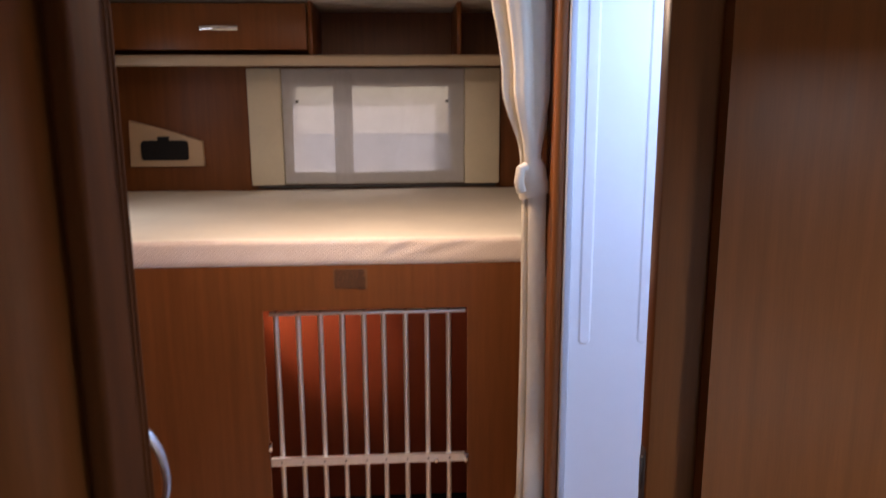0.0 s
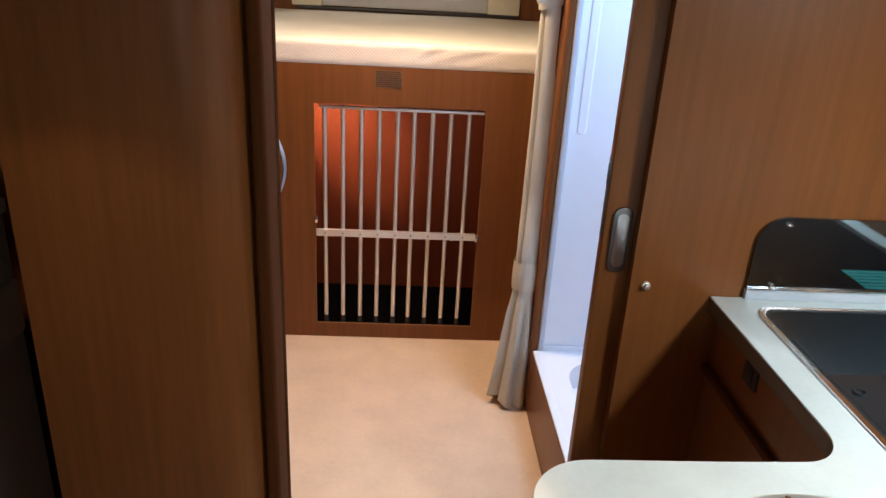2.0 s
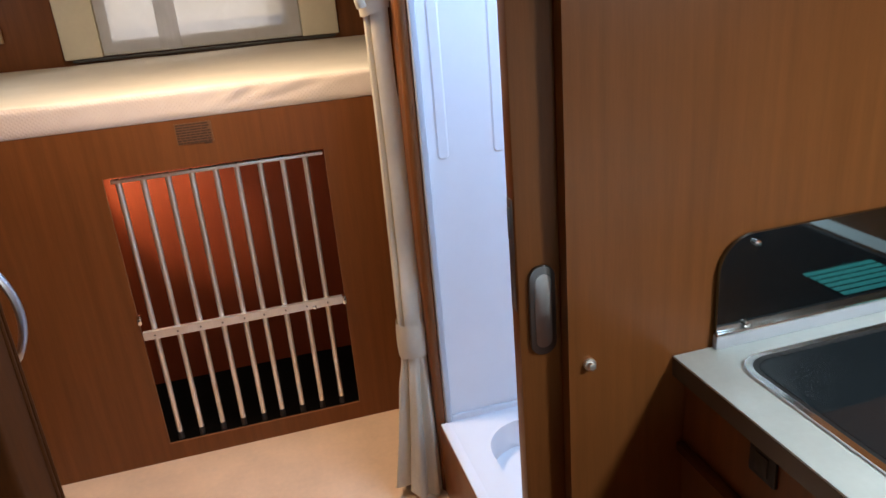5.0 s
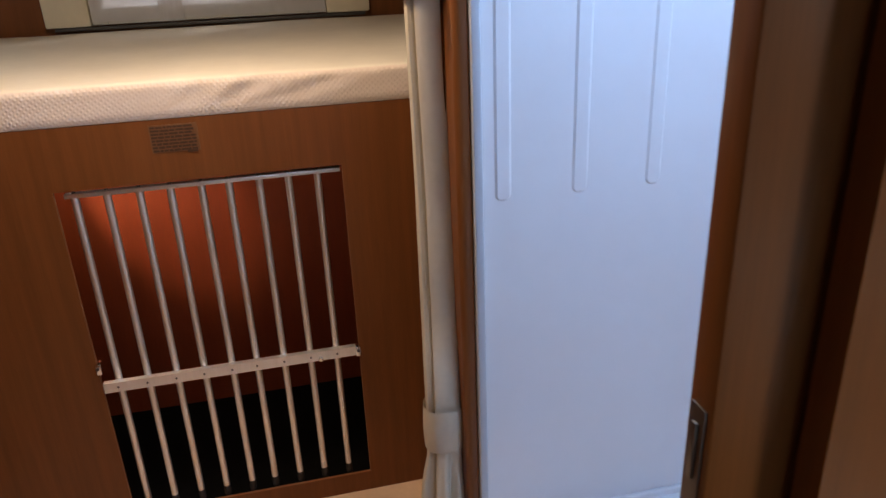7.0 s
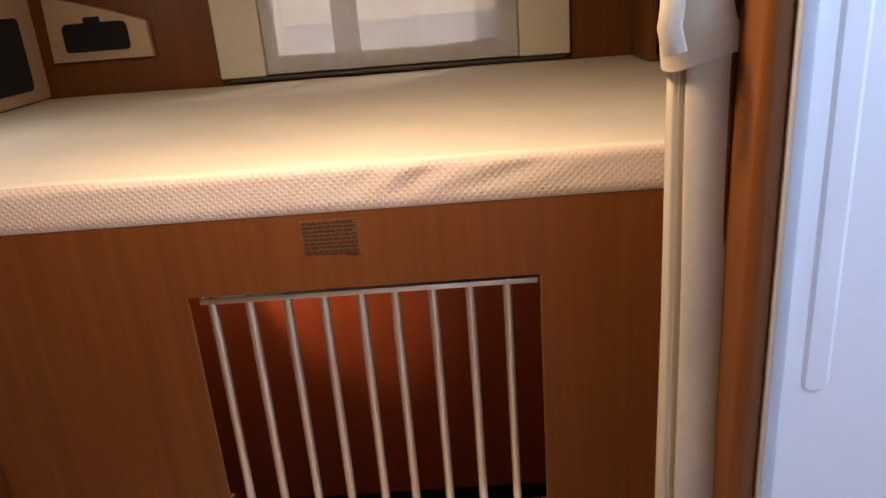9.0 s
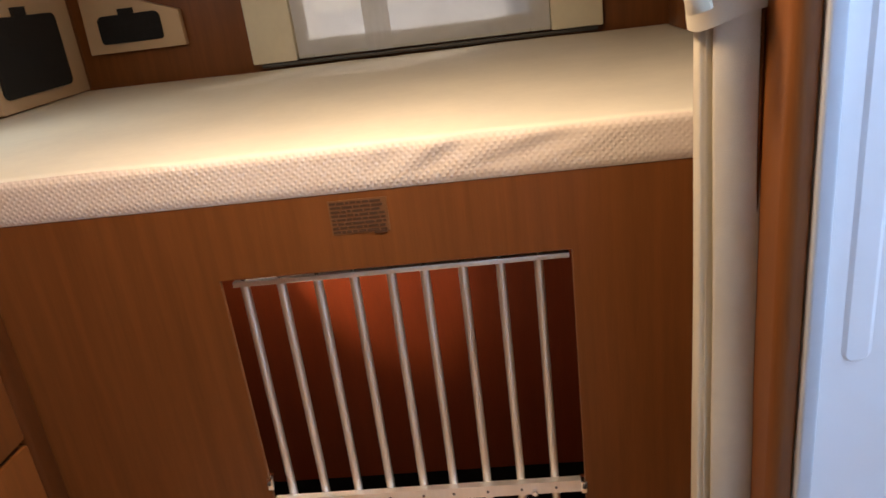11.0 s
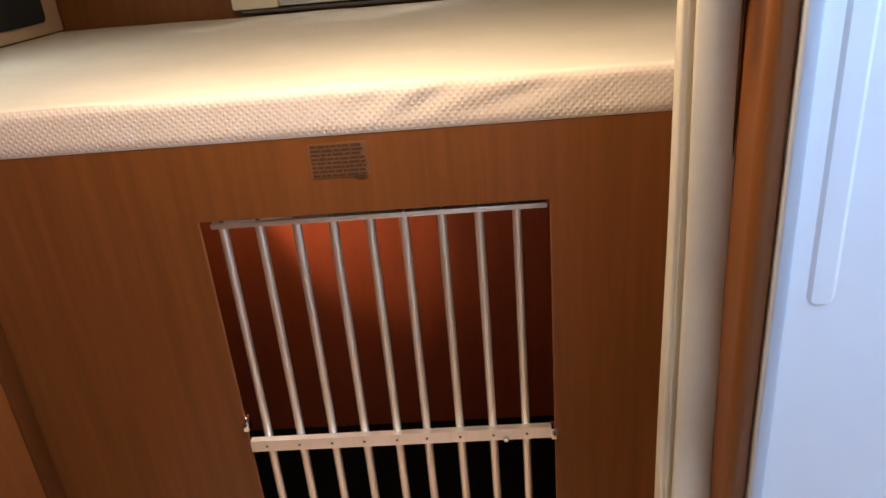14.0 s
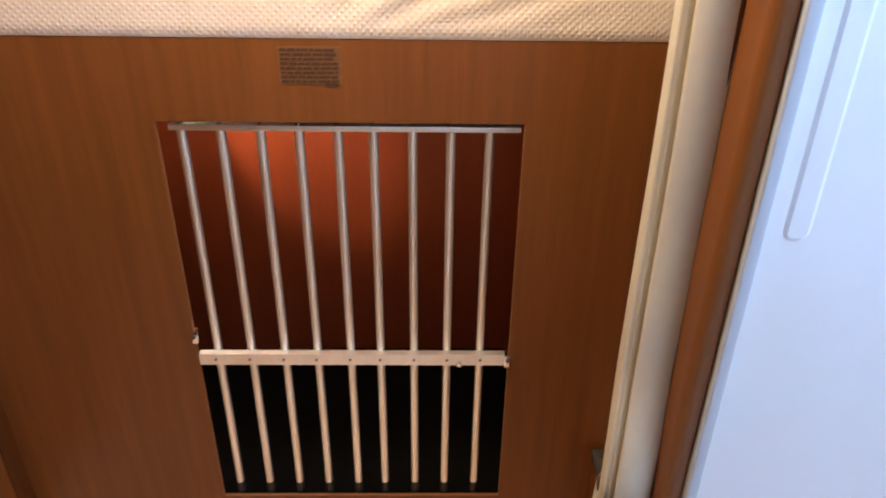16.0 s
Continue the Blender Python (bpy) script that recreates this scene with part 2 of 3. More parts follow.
def ring(name, outline_out, outline_in, z0, z1, mat, parent=None, label=""):
    """A flat frame between two outlines with equally many points, lying level."""
    bm = bmesh.new()
    rows = [[bm.verts.new((x, y, z)) for x, y in o] for o, z in ((outline_out, z0), (outline_out, z1), (outline_in, z1), (outline_in, z0))]
    n = len(outline_out)
    for a, b in zip(rows, rows[1:] + rows[:1]):
        for k in range(n):
            bm.faces.new((a[k], a[(k + 1) % n], b[(k + 1) % n], b[k]))
    return put(name, bm, mat, parent, label, smooth=True)


# ---- setting ----
LEFT, RIGHT, REAR, FRONT, TOP = -1.29, 1.13, 3.72, -2.2, 1.98
BED_Y = 2.351          # front of the bed box
BULK = 1.0             # kitchen side of the cross partition

floor = box("floor", LEFT, RIGHT, FRONT, BED_Y + 0.02, -0.03, 0.0, FLOOR, bevel=0)
tagged(floor, "beige mottled vinyl floor, lit warmly", "floor", kind="structure")
ceiling = box("ceiling", LEFT - 0.05, RIGHT + 0.05, FRONT - 0.05, REAR + 0.05, TOP, TOP + 0.04, CEILING, bevel=0)
tagged(ceiling, "pale plain caravan ceiling", "ceiling", kind="structure")
wall_left = box("wall_left", LEFT - 0.05, LEFT, FRONT, REAR, -0.3, TOP, WOOD, bevel=0)
tagged(wall_left, "wood-laminate side wall of the caravan", "wall", kind="structure")
wall_right = box("wall_right", RIGHT, RIGHT + 0.05, FRONT, REAR, -0.3, TOP, WOOD, bevel=0)
tagged(wall_right, "wood-laminate side wall of the caravan", "wall", kind="structure")
wall_front = boxes("wall_front", [
    (LEFT, RIGHT, FRONT - 0.05, FRONT, -0.3, 1.0), (LEFT, RIGHT, FRONT - 0.05, FRONT, 1.6, TOP),
    (LEFT, -0.9, FRONT - 0.05, FRONT, 1.0, 1.6), (0.7, RIGHT, FRONT - 0.05, FRONT, 1.0, 1.6)], WOOD)
tagged(wall_front, "plain front wall with a wide window opening", "wall", kind="structure")
WX0, WX1, WZ0, WZ1 = -0.532, 0.321, 1.19, 1.728
HX0, HX1, HZ0, HZ1 = -0.472, 0.250, 1.26, 1.645
wall_rear = boxes("wall_rear", [
    (LEFT, HX0, REAR, REAR + 0.05, -0.3, TOP), (HX1, RIGHT, REAR, REAR + 0.05, -0.3, TOP),
    (HX0, HX1, REAR, REAR + 0.05, -0.3, HZ0), (HX0, HX1, REAR, REAR + 0.05, HZ1, TOP)], WOOD)
tagged(wall_rear, "cherry-wood laminate rear wall round the bed window", "wall", kind="structure")
ground = box("ground", -60, 60, -60, 60, -0.62, -0.6, material("ground_asphalt", (0.06, 0.06, 0.06), 0.9, vary=0.2), bevel=0)
tagged(ground, "grey asphalt ground outside the caravan", "ground", kind="structure")

# rear window with its blind and the two cream side panels
win = thing("window_1", "rear window with a closed white blind between cream panels", "window", kind="structure")
boxes("window_frame", [(WX0 + 0.001, HX0 - 0.004, REAR - 0.03, REAR - 0.001, WZ0, WZ1), (HX1 + 0.004, WX1 - 0.001, REAR - 0.03, REAR - 0.001, WZ0, WZ1),
                       (HX0 - 0.004, HX1 + 0.004, REAR - 0.03, REAR - 0.001, WZ0, HZ0 - 0.004),
                       (HX0 - 0.004, HX1 + 0.004, REAR - 0.03, REAR - 0.001, HZ1 + 0.004, WZ1)], GREYISH, win, bevel=0.004)
box("centre_strip", -0.292, -0.205, REAR - 0.0445, REAR - 0.0425, WZ0 + 0.002, HZ1 + 0.06, BLIND, win, bevel=0.0008, label="pale upright cloth strip across the blind")
for x in (HX0 + 0.012, HX1 - 0.012):
    box("blind_catch", x - 0.007, x + 0.007, REAR - 0.0445, REAR - 0.0415, HZ1 - 0.075, HZ1 - 0.062, GREY_TRIM, win, bevel=0.001, label="small dark blind catch")
pane = box("pane", HX0, HX1, REAR + 0.034, REAR + 0.040, HZ0, HZ1, GLASS, win, bevel=0)
pane.visible_shadow = False
bm = bmesh.new()
grid = bmesh.ops.create_grid(bm, x_segments=60, y_segments=30, size=0.5)
for v in bm.verts:
    u, w = v.co.x + 0.5, v.co.y + 0.5
    x = WX0 + 0.004 + u * (WX1 - WX0 - 0.008)
    z = WZ0 + 0.012 + w * (WZ1 - WZ0 - 0.02)
    v.co = (x, REAR - 0.037 + 0.002 * math.sin(u * 9.0) + 0.002 * noise.noise(Vector((x * 6, z * 5, 1))), z)
put("blind", bm, BLIND, win, "thin white cloth blind glowing with daylight", smooth=True)
for x0, x1 in ((-0.686, -0.532), (0.321, 0.488)):
    box("side_panel", x0, x1, REAR - 0.05, REAR - 0.002, 1.188, 1.728, CREAM, win, bevel=0.006, label="cream flat side panel")
# gap between window and mattress, its darkness put into a dark strip
box("window_gap_strip", -0.655, 0.47, REAR - 0.052, REAR - 0.03, 1.175, 1.186, GREY_TRIM, win, bevel=0.001, label="dark strip for the gap under the window")

sidewin = thing("window_2", "small side window beside the bed", "window", kind="structure")
boxes("window_frame", [(LEFT + 0.001, LEFT + 0.02, 2.48, 2.51, 1.42, 1.70), (LEFT + 0.001, LEFT + 0.02, 2.93, 2.96, 1.42, 1.70),
                       (LEFT + 0.001, LEFT + 0.02, 2.51, 2.93, 1.42, 1.445), (LEFT + 0.001, LEFT + 0.02, 2.51, 2.93, 1.675, 1.70)], GREYISH, sidewin)
box("pane", LEFT + 0.002, LEFT + 0.008, 2.51, 2.93, 1.445, 1.675, BLIND, sidewin, bevel=0)

# cross partition with the doorway: wood panel, rounded post, sliding door in its pocket
part_l = prism("wall_partition_left", [(-0.736, 0.93)] + [(-0.438 + 0.10 * math.sin(radians(a)), 1.03 - 0.10 * math.cos(radians(a))) for a in range(0, 91, 9)]
               + [(-0.338, 1.10), (-0.736, 1.10)], "z", 0.0, TOP, WOOD)
tagged(part_l, "cherry-wood partition panel with a rounded edge", "partition", kind="structure")
trim = prism("trim_jamb", rounded(-0.337, -0.309, 0.985, 1.10, (0.008, 0.008, 0.004, 0.004), 4), "z", 0.0, TOP, WOOD_DARK)
tagged(trim, "dark ribbed door jamb post", "trim", kind="structure")
for bx, by in ((-0.3095, 1.092), (-0.3095, 1.078)):
    bead = tube("trim_jamb_bead", [(bx, by, 0.0), (bx, by, 1.0), (bx, by, TOP)], 0.0035, WOOD_DARK, n=8)
    tagged(bead, "thin dark bead along the door jamb", "trim", kind="structure")
part_r = boxes("wall_partition_right", [(0.377, RIGHT, BULK, BULK + 0.022, 0.0, TOP), (0.390, RIGHT, BULK + 0.068, BULK + 0.09, 0.0, TOP)], WOOD)
tagged(part_r, "cherry-wood partition with a pocket for the sliding door", "partition", kind="structure")

door = thing("door_1", "open cherry-wood sliding door in its wall pocket", "door", kind="structure")
slab = box("door_panel", 0.319, 1.0, 1.031, 1.058, 0.01, TOP - 0.02, WOOD, door, bevel=0.003)
plate = prism("recessed_handle", rounded(0.333, 0.371, 0.902, 1.036, (0.0185,) * 4, 8), "y", 1.024, 1.031, SATIN, door, bevel=0.002, label="oval satin steel recessed handle")
prism("grip_hollow", rounded(0.340, 0.364, 0.914, 1.024, (0.0118,) * 4, 8), "y", 1.0225, 1.0245, HOLLOW, plate, bevel=0.0008, label="polished grip hollow")
box("latch_plate", 0.3175, 0.3195, 1.037, 1.053, 0.97, 1.13, SATIN, door, bevel=0.0006, label="steel latch plate in the door edge")
box("latch_hook", 0.315, 0.319, 1.042, 1.048, 1.075, 1.118, SATIN, door, bevel=0.001)

lock = thing("wall_lock", "small round chrome lock on the wood partition", "lock")
disc("rosette", 0.407, BULK - 0.003, 0.888, 0.009, 0.006, "y", ALU, lock)
disc("key_core", 0.407, BULK - 0.009, 0.888, 0.0055, 0.008, "y", ALU, lock)

wardrobe = box("wall_return", LEFT, -0.354, 1.101, 1.172, 0.0, TOP, WOOD, bevel=0.003)
tagged(wardrobe, "cherry-wood return panel behind the partition", "partition", kind="structure")
grab = thing("grab_handle", "curved chrome bow handle on the wooden return panel", "handle")
tube("bow", [(-0.354 + (0.045 * math.sin(math.pi * i / 16) ** 0.55 if 0 < i < 16 else 0), 1.15, 0.968 + 0.170 * i / 16) for i in range(17)], 0.0048, HOLLOW, grab, flat=1.5)
for z in (0.968, 1.138):
    disc("foot", -0.3525, 1.15, z, 0.009, 0.004, "x", ALU, grab)

# ---- bed box, garage and gate ----
GX0, GX1, GZ0, GZ1 = -0.408, 0.216, 0.061, 0.948
PANEL_TOP = 1.09
bed = thing("bed_box", "cherry-wood bed box with a barred garage opening", "bed box")

def holed_panel():
    """One board with a square opening cut through it."""
    bm = bmesh.new()
    xs, zs = (-0.835, GX0, GX1, RIGHT), (0.0, GZ0, GZ1, PANEL_TOP)
    v = {(i, k, s): bm.verts.new((xs[i], BED_Y + 0.008 * s, zs[k])) for i in range(4) for k in range(4) for s in (0, 1)}
    for i in range(3):
        for k in range(3):
            if (i, k) == (1, 1):
                continue
            for s in (0, 1):
                bm.faces.new([v[p] for p in ((i, k, s), (i + 1, k, s), (i + 1, k + 1, s), (i, k + 1, s))])
    loops = ([(i, 0) for i in range(4)] + [(3, k) for k in range(1, 4)] + [(i, 3) for i in (2, 1, 0)] + [(0, 2), (0, 1)], [(1, 1), (2, 1), (2, 2), (1, 2)])
    for lp in loops:
        for p, q in zip(lp, lp[1:] + lp[:1]):
            bm.faces.new([v[(*p, 0)], v[(*q, 0)], v[(*q, 1)], v[(*p, 1)]])
    return put("front_panel", bm, WOOD, bed)


holed_panel()
boxes("opening_edge", [(GX0, GX0 + 0.0015, BED_Y + 0.001, BED_Y + 0.007, GZ0, GZ1), (GX1 - 0.0015, GX1, BED_Y + 0.001, BED_Y + 0.007, GZ0, GZ1),
                       (GX0, GX1, BED_Y + 0.001, BED_Y + 0.007, GZ1 - 0.0015, GZ1), (GX0, GX1, BED_Y + 0.001, BED_Y + 0.007, GZ0, GZ0 + 0.0015)],
      material("pale_cut_edge", (0.27, 0.11, 0.042), 0.5, vary=0.1), bed)
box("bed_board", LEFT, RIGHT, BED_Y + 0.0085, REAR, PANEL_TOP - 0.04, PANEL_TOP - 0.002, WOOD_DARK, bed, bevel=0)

GARAGE_Y = 3.2
lining = boxes("wall_garage", [(LEFT, RIGHT, GARAGE_Y, GARAGE_Y + 0.02, -0.3, PANEL_TOP - 0.04)], RED_WOOD)
tagged(lining, "red-brown lining at the back of the garage", "wall", kind="structure")
gfloor = box("floor_garage", LEFT, RIGHT, BED_Y + 0.0205, GARAGE_Y, -0.20, -0.16, CARPET, bevel=0)
tagged(gfloor, "black carpet on the low garage floor", "floor", kind="structure")
gstep = box("wall_garage_step", LEFT, RIGHT, BED_Y + 0.002, BED_Y + 0.02, -0.3, -0.031, CARPET, bevel=0)
tagged(gstep, "black lining below the floor edge", "wall", kind="structure")

gate = thing("metal_gate", "aluminium bar gate standing in the garage opening", "gate")
GY = BED_Y + 0.019
box("top_rail", GX0 + 0.018, GX1 - 0.005, GY - 0.010, GY + 0.010, GZ1 - 0.020, GZ1 - 0.010, ALU, gate, bevel=0.0015)
MID = 0.452
boxes("middle_rail", [(GX0 + 0.004, GX1 - 0.003, BED_Y - 0.004, BED_Y - 0.001, MID - 0.013, MID + 0.013), (GX0 + 0.004, GX1 - 0.003, BED_Y - 0.001, BED_Y + 0.011, MID + 0.010, MID + 0.013)], ALU, gate)
BARS = [-0.371 + d for d in (0, 0.067, 0.1345, 0.2005, 0.2675, 0.328, 0.3955, 0.462, 0.529)]
for x in BARS:
    tube("bar", [(x, GY, GZ0 + 0.004), (x, GY, 0.30), (x, GY, 0.6), (x, GY, GZ1 - 0.02)], 0.0085, ALU, gate, n=12)
for x in BARS:
    disc("bar_foot", x, GY, GZ0 + 0.016, 0.0092, 0.030, "z", RUBBER, gate, "dark rubber foot")
for x in BARS:
    disc("rivet", x, BED_Y - 0.0045, MID, 0.0028, 0.003, "y", SATIN, gate, bevel=0.0006, n=10)
for x in BARS:
    disc("top_screw", x, GY - 0.002, GZ1 - 0.009, 0.004, 0.004, "z", SATIN, gate, bevel=0.0006, n=10)
disc("lock_knob", 0.116, BED_Y - 0.008, MID - 0.006, 0.006, 0.010, "y", CHROME, gate)
for x, z in ((GX1 - 0.004, MID), (GX0 + 0.004, 0.508)):
    latch = box("latch_body", x - 0.006, x + 0.006, BED_Y - 0.010, GY - 0.004, z - 0.014, z + 0.014, CHROME, gate, bevel=0.002)
    disc("latch_screw", x, BED_Y - 0.012, z + 0.004, 0.004, 0.006, "y", SATIN, latch, bevel=0.0006, n=10)

label = thing("notice_label", "small brown printed notice stuck on the bed panel", "notice")
LX0, LX1, LZ0, LZ1 = -0.190, -0.089, 1.013, 1.074
box("backing", LX0, LX1, BED_Y - 0.0008, BED_Y, LZ0, LZ1, material("clear_film", (0.19, 0.085, 0.035), 0.3, vary=0.1), label, bevel=0)
rng = random.Random(4)
for i in range(8):
    z = LZ1 - 0.003 - i * 0.0073
    x, end = LX0 + 0.003, LX1 - 0.003 - rng.choice((0, 0.002, 0.006, 0.012))
    words = []
    while x < end - 0.004:
        w = min(rng.uniform(0.006, 0.021), end - x)
        words.append((x, x + w, BED_Y - 0.0014, BED_Y - 0.0008, z - 0.0044 + rng.uniform(-0.0004, 0.0004), z))
        x += w + 0.0018
    boxes("print_line", words, INK, label)
box("print_line", LX1 - 0.028, LX1 - 0.006, BED_Y - 0.0014, BED_Y - 0.0008, LZ0 - 0.003, LZ0 + 0.002, INK, label, bevel=0)

# ---- mattress ----
mattress = thing("mattress", "bare cream mattress with a knitted side band", "mattress")
MX0, MX1, MY0, MY1, MZ0, MZ1 = LEFT + 0.004, 0.79, BED_Y - 0.005, REAR - 0.055, PANEL_TOP, 1.168


def mattress_profile():
    """Front side from the lower edge up, round the top edge and back to the rear."""
    pts = [(MY0 + 0.004, MZ0 - 0.003), (MY0 + 0.001, MZ0 + 0.005)]
    pts += [(MY0, MZ0 + 0.015 + 0.0045 * i) for i in range(11)]
    for i in range(1, 8):
        a = radians(90 * i / 7)
        pts.append((MY0 + 0.018 - 0.018 * math.cos(a), MZ1 - 0.018 + 0.018 * math.sin(a)))
    k = len(pts)
    pts += [(MY0 + 0.018 + (MY1 - MY0 - 0.018) * (i / 40) ** 1.2, MZ1) for i in range(1, 41)]
    return pts, k


prof, split = mattress_profile()


def mattress_part(name, rows, mat, lab):
    bm = bmesh.new()
    nx = 160
    net = []
    for j, (y, z) in rows:
        line = []
        for i in range(nx + 1):
            x = MX0 + (MX1 - MX0) * i / nx
            dy = dz = 0.0
            if 2 <= j < split:
                f = math.sin(math.pi * min(1, (j - 1) / (split - 1)))
                fold = math.exp(-((x + 0.02 - 0.5 * (z - 1.12)) / 0.10) ** 2)
                dy = -0.0022 * f * fold * math.sin((x - 1.4 * (z - 1.1)) * 62) - 0.003 * f * noise.noise(Vector((x * 5, z * 8, 0)))
                dy += -0.0018 * f * math.exp(-((x - 0.15) / 0.12) ** 2) * math.sin((z - 0.35 * x) * 110)
            if j >= split - 4:
                dz = 0.004 * noise.noise(Vector((x * 2.2, y * 2.2, 3))) + 0.0015 * noise.noise(Vector((x * 7, y * 7, 5)))
            line.append(bm.verts.new((x, y + dy, z + dz)))
        net.append(line)
    for a, b in zip(net, net[1:]):
        for i in range(nx):
            bm.faces.new((a[i], a[i + 1], b[i + 1], b[i]))
    return put(name, bm, mat, mattress, lab, smooth=True)


rows = list(enumerate(prof))
mattress_part("side_band", rows[:split - 3], KNIT, "cream knitted band with small diamonds")
mattress_part("top_cover", rows[split - 4:], TICKING, "smooth cream mattress cover")
box("core", MX0 + 0.01, MX1 - 0.01, MY0 + 0.02, MY1, MZ0, MZ1 - 0.008, TICKING, mattress, bevel=0)

# ---- overhead lockers above the bed ----
OY = 3.35
over = thing("overhead_locker", "cherry-wood overhead locker with one door and open shelves", "cabinet")
box("shelf_board", LEFT + 0.001, RIGHT - 0.001, OY + 0.0125, REAR - 0.0125, 1.742, 1.760, WOOD, over, bevel=0)
for x in (-0.358, 0.262, 0.70):
    box("divider", x, x + 0.018, OY + 0.007, REAR - 0.0125, 1.7605, TOP - 0.001, WOOD, over, bevel=0.001)
box("back_panel", LEFT + 0.001, RIGHT - 0.001, REAR - 0.012, REAR - 0.001, 1.742, TOP - 0.001, WOOD, over, bevel=0)
ldoor = box("locker_door", LEFT + 0.01, -0.361, OY - 0.012, OY + 0.006, 1.785, TOP - 0.01, WOOD, over, bevel=0.004)
pull = tube("pull_handle", [(-0.79 + 0.15 * i / 12, OY - 0.022 - 0.012 * math.sin(math.pi * i / 12), 1.869) for i in range(13)], 0.010, CHROME, ldoor, flat=0.6, label="oval chrome pull")
disc("handle_post", -0.71, OY - 0.018, 1.862, 0.005, 0.02, "y", CHROME, ldoor)
prism("light_rail", rounded(OY - 0.03, OY + 0.012, 1.720, 1.764, (0.008, 0.004, 0.004, 0.014), 5), "x", LEFT, 0.78, material("pale_rail", (0.46, 0.36, 0.25), 0.4, vary=0.06), over, label="pale rounded shelf rail")

# ---- speakers in the bed corner ----
def speaker(name_label, plate_outline, axis, a, b, mesh_outline, m0, m1, tab):
    s = thing("speaker", name_label, "speaker", "bed speakers")
    prism("plate", plate_outline, axis, a, b, BEIGE, s, bevel=0.002)
    prism("grille", mesh_outline, axis, m0, m1, BLACK, s, bevel=0.003, label="black cloth grille")
    prism("tab", tab, axis, m0, m1, BLACK, s)


speaker("black speaker grille in a slanted beige rear plate", [(-1.245, 1.281), (-0.906, 1.281), (-0.909, 1.396), (-1.03, 1.438), (-1.238, 1.496)], "y", REAR - 0.002, REAR - 0.03,
        rounded(-1.189, -0.973, 1.311, 1.402, (0.012, 0.012, 0.02, 0.02), 4), REAR - 0.03, REAR - 0.042, [(-1.11, 1.40), (-1.06, 1.40), (-1.06, 1.42), (-1.11, 1.42)])
speaker("large black speaker grille in a beige side plate", rounded(3.18, 3.665, 1.174, 1.55, (0.004,) * 4, 3), "x", LEFT + 0.002, LEFT + 0.022,
        rounded(3.20, 3.56, 1.212, 1.435, (0.02,) * 4, 4), LEFT + 0.022, LEFT + 0.034, [(3.35, 1.433), (3.41, 1.433), (3.41, 1.46), (3.35, 1.46)])

# ---- bedside locker with net ----
netbox = thing("bedside_locker", "wooden locker at the bed end with a net front", "cabinet")
boxes("carcass", [(0.70, RIGHT, 3.58, 3.60, 1.172, 1.74), (0.70, RIGHT, 2.9, 2.92, 1.172, 1.74), (RIGHT - 0.02, RIGHT - 0.002, 2.92, 3.58, 1.172, 1.74)], WOOD_DARK, netbox)
box("front_stile", 0.678, 0.699, 3.40, 3.60, 1.172, 1.741, WOOD, netbox, bevel=0.002)
for i in range(5):
    tube("net_cord", [(0.705, 2.92, 1.24 + 0.05 * i), (0.705, 3.16, 1.235 + 0.05 * i), (0.705, 3.40, 1.24 + 0.05 * i)], 0.0022, WHITE_TRIM, netbox, n=6)
for i in range(8):
    y = 2.96 + 0.055 * i
    tube("net_cord", [(0.705, y, 1.18), (0.705, y, 1.45)], 0.0018, WHITE_TRIM, netbox, n=6)

# ---- cabinet beside the bed box ----
cab = thing("side_cabinet", "cherry-wood side cabinet with two doors and knobs", "cabinet")
CX = -0.828
box("body", LEFT, CX - 0.022, 1.173, BED_Y - 0.001, 0.0, 1.17, WOOD, cab, bevel=0)
prism("edge_trim", rounded(CX - 0.022, CX, BED_Y - 0.050, BED_Y - 0.001, (0, 0.012, 0.004, 0), 5), "z", 0.0, 1.17, WOOD_DARK, cab, label="dark rounded corner trim")
box("plinth", CX - 0.021, CX - 0.006, 1.173, BED_Y - 0.051, 0.0, 0.03, WOOD_DARK, cab, bevel=0)
for z0, z1 in ((0.686, 1.168), (0.034, 0.674)):
    low_door = box("door", CX - 0.021, CX - 0.002, 1.66, BED_Y - 0.053, z0, z1, WOOD, cab, bevel=0.005)
    box("door", CX - 0.021, CX - 0.002, 1.177, 1.65, z0, z1, WOOD, cab, bevel=0.005)
for z in (0.405,):
    disc("knob_stem", CX + 0.003, 2.206, z, 0.006, 0.012, "x", CHROME, low_door)
    bm = bmesh.new()
    bmesh.ops.create_uvsphere(bm, u_segments=18, v_segments=12, radius=0.014)
    bmesh.ops.scale(bm, vec=(0.6, 0.85, 1.25), verts=bm.verts)
    bmesh.ops.translate(bm, vec=(CX + 0.014, 2.206, z), verts=bm.verts)
    put("knob", bm, CHROME, low_door, "oval chrome knob", smooth=True)

# ---- step by the bed ----
step = thing("bed_step", "wooden step box with a cream top and dark nosing", "step")
box("box", 0.418, 0.90, 2.08, BED_Y - 0.001, 0.0, 0.196, WOOD, step, bevel=0.003)
box("tread", 0.442, 0.90, 2.08, BED_Y - 0.001, 0.1965, 0.204, FLOOR, step, bevel=0.001, label="cream tread")
prism("nosing", rounded(0.412, 0.442, 0.186, 0.207, (0.002, 0.002, 0.002, 0.006), 4), "y", 2.08, BED_Y - 0.001, GREY_TRIM, step, label="dark grey nosing strip")
disc("nosing_screw", 0.428, BED_Y - 0.03, 0.2075, 0.004, 0.002, "z", CHROME, step, bevel=0.0005, n=10)
disc("reflector", 0.4165, 2.265, 0.135, 0.012, 0.004, "x", RED, step, "small red round reflector")

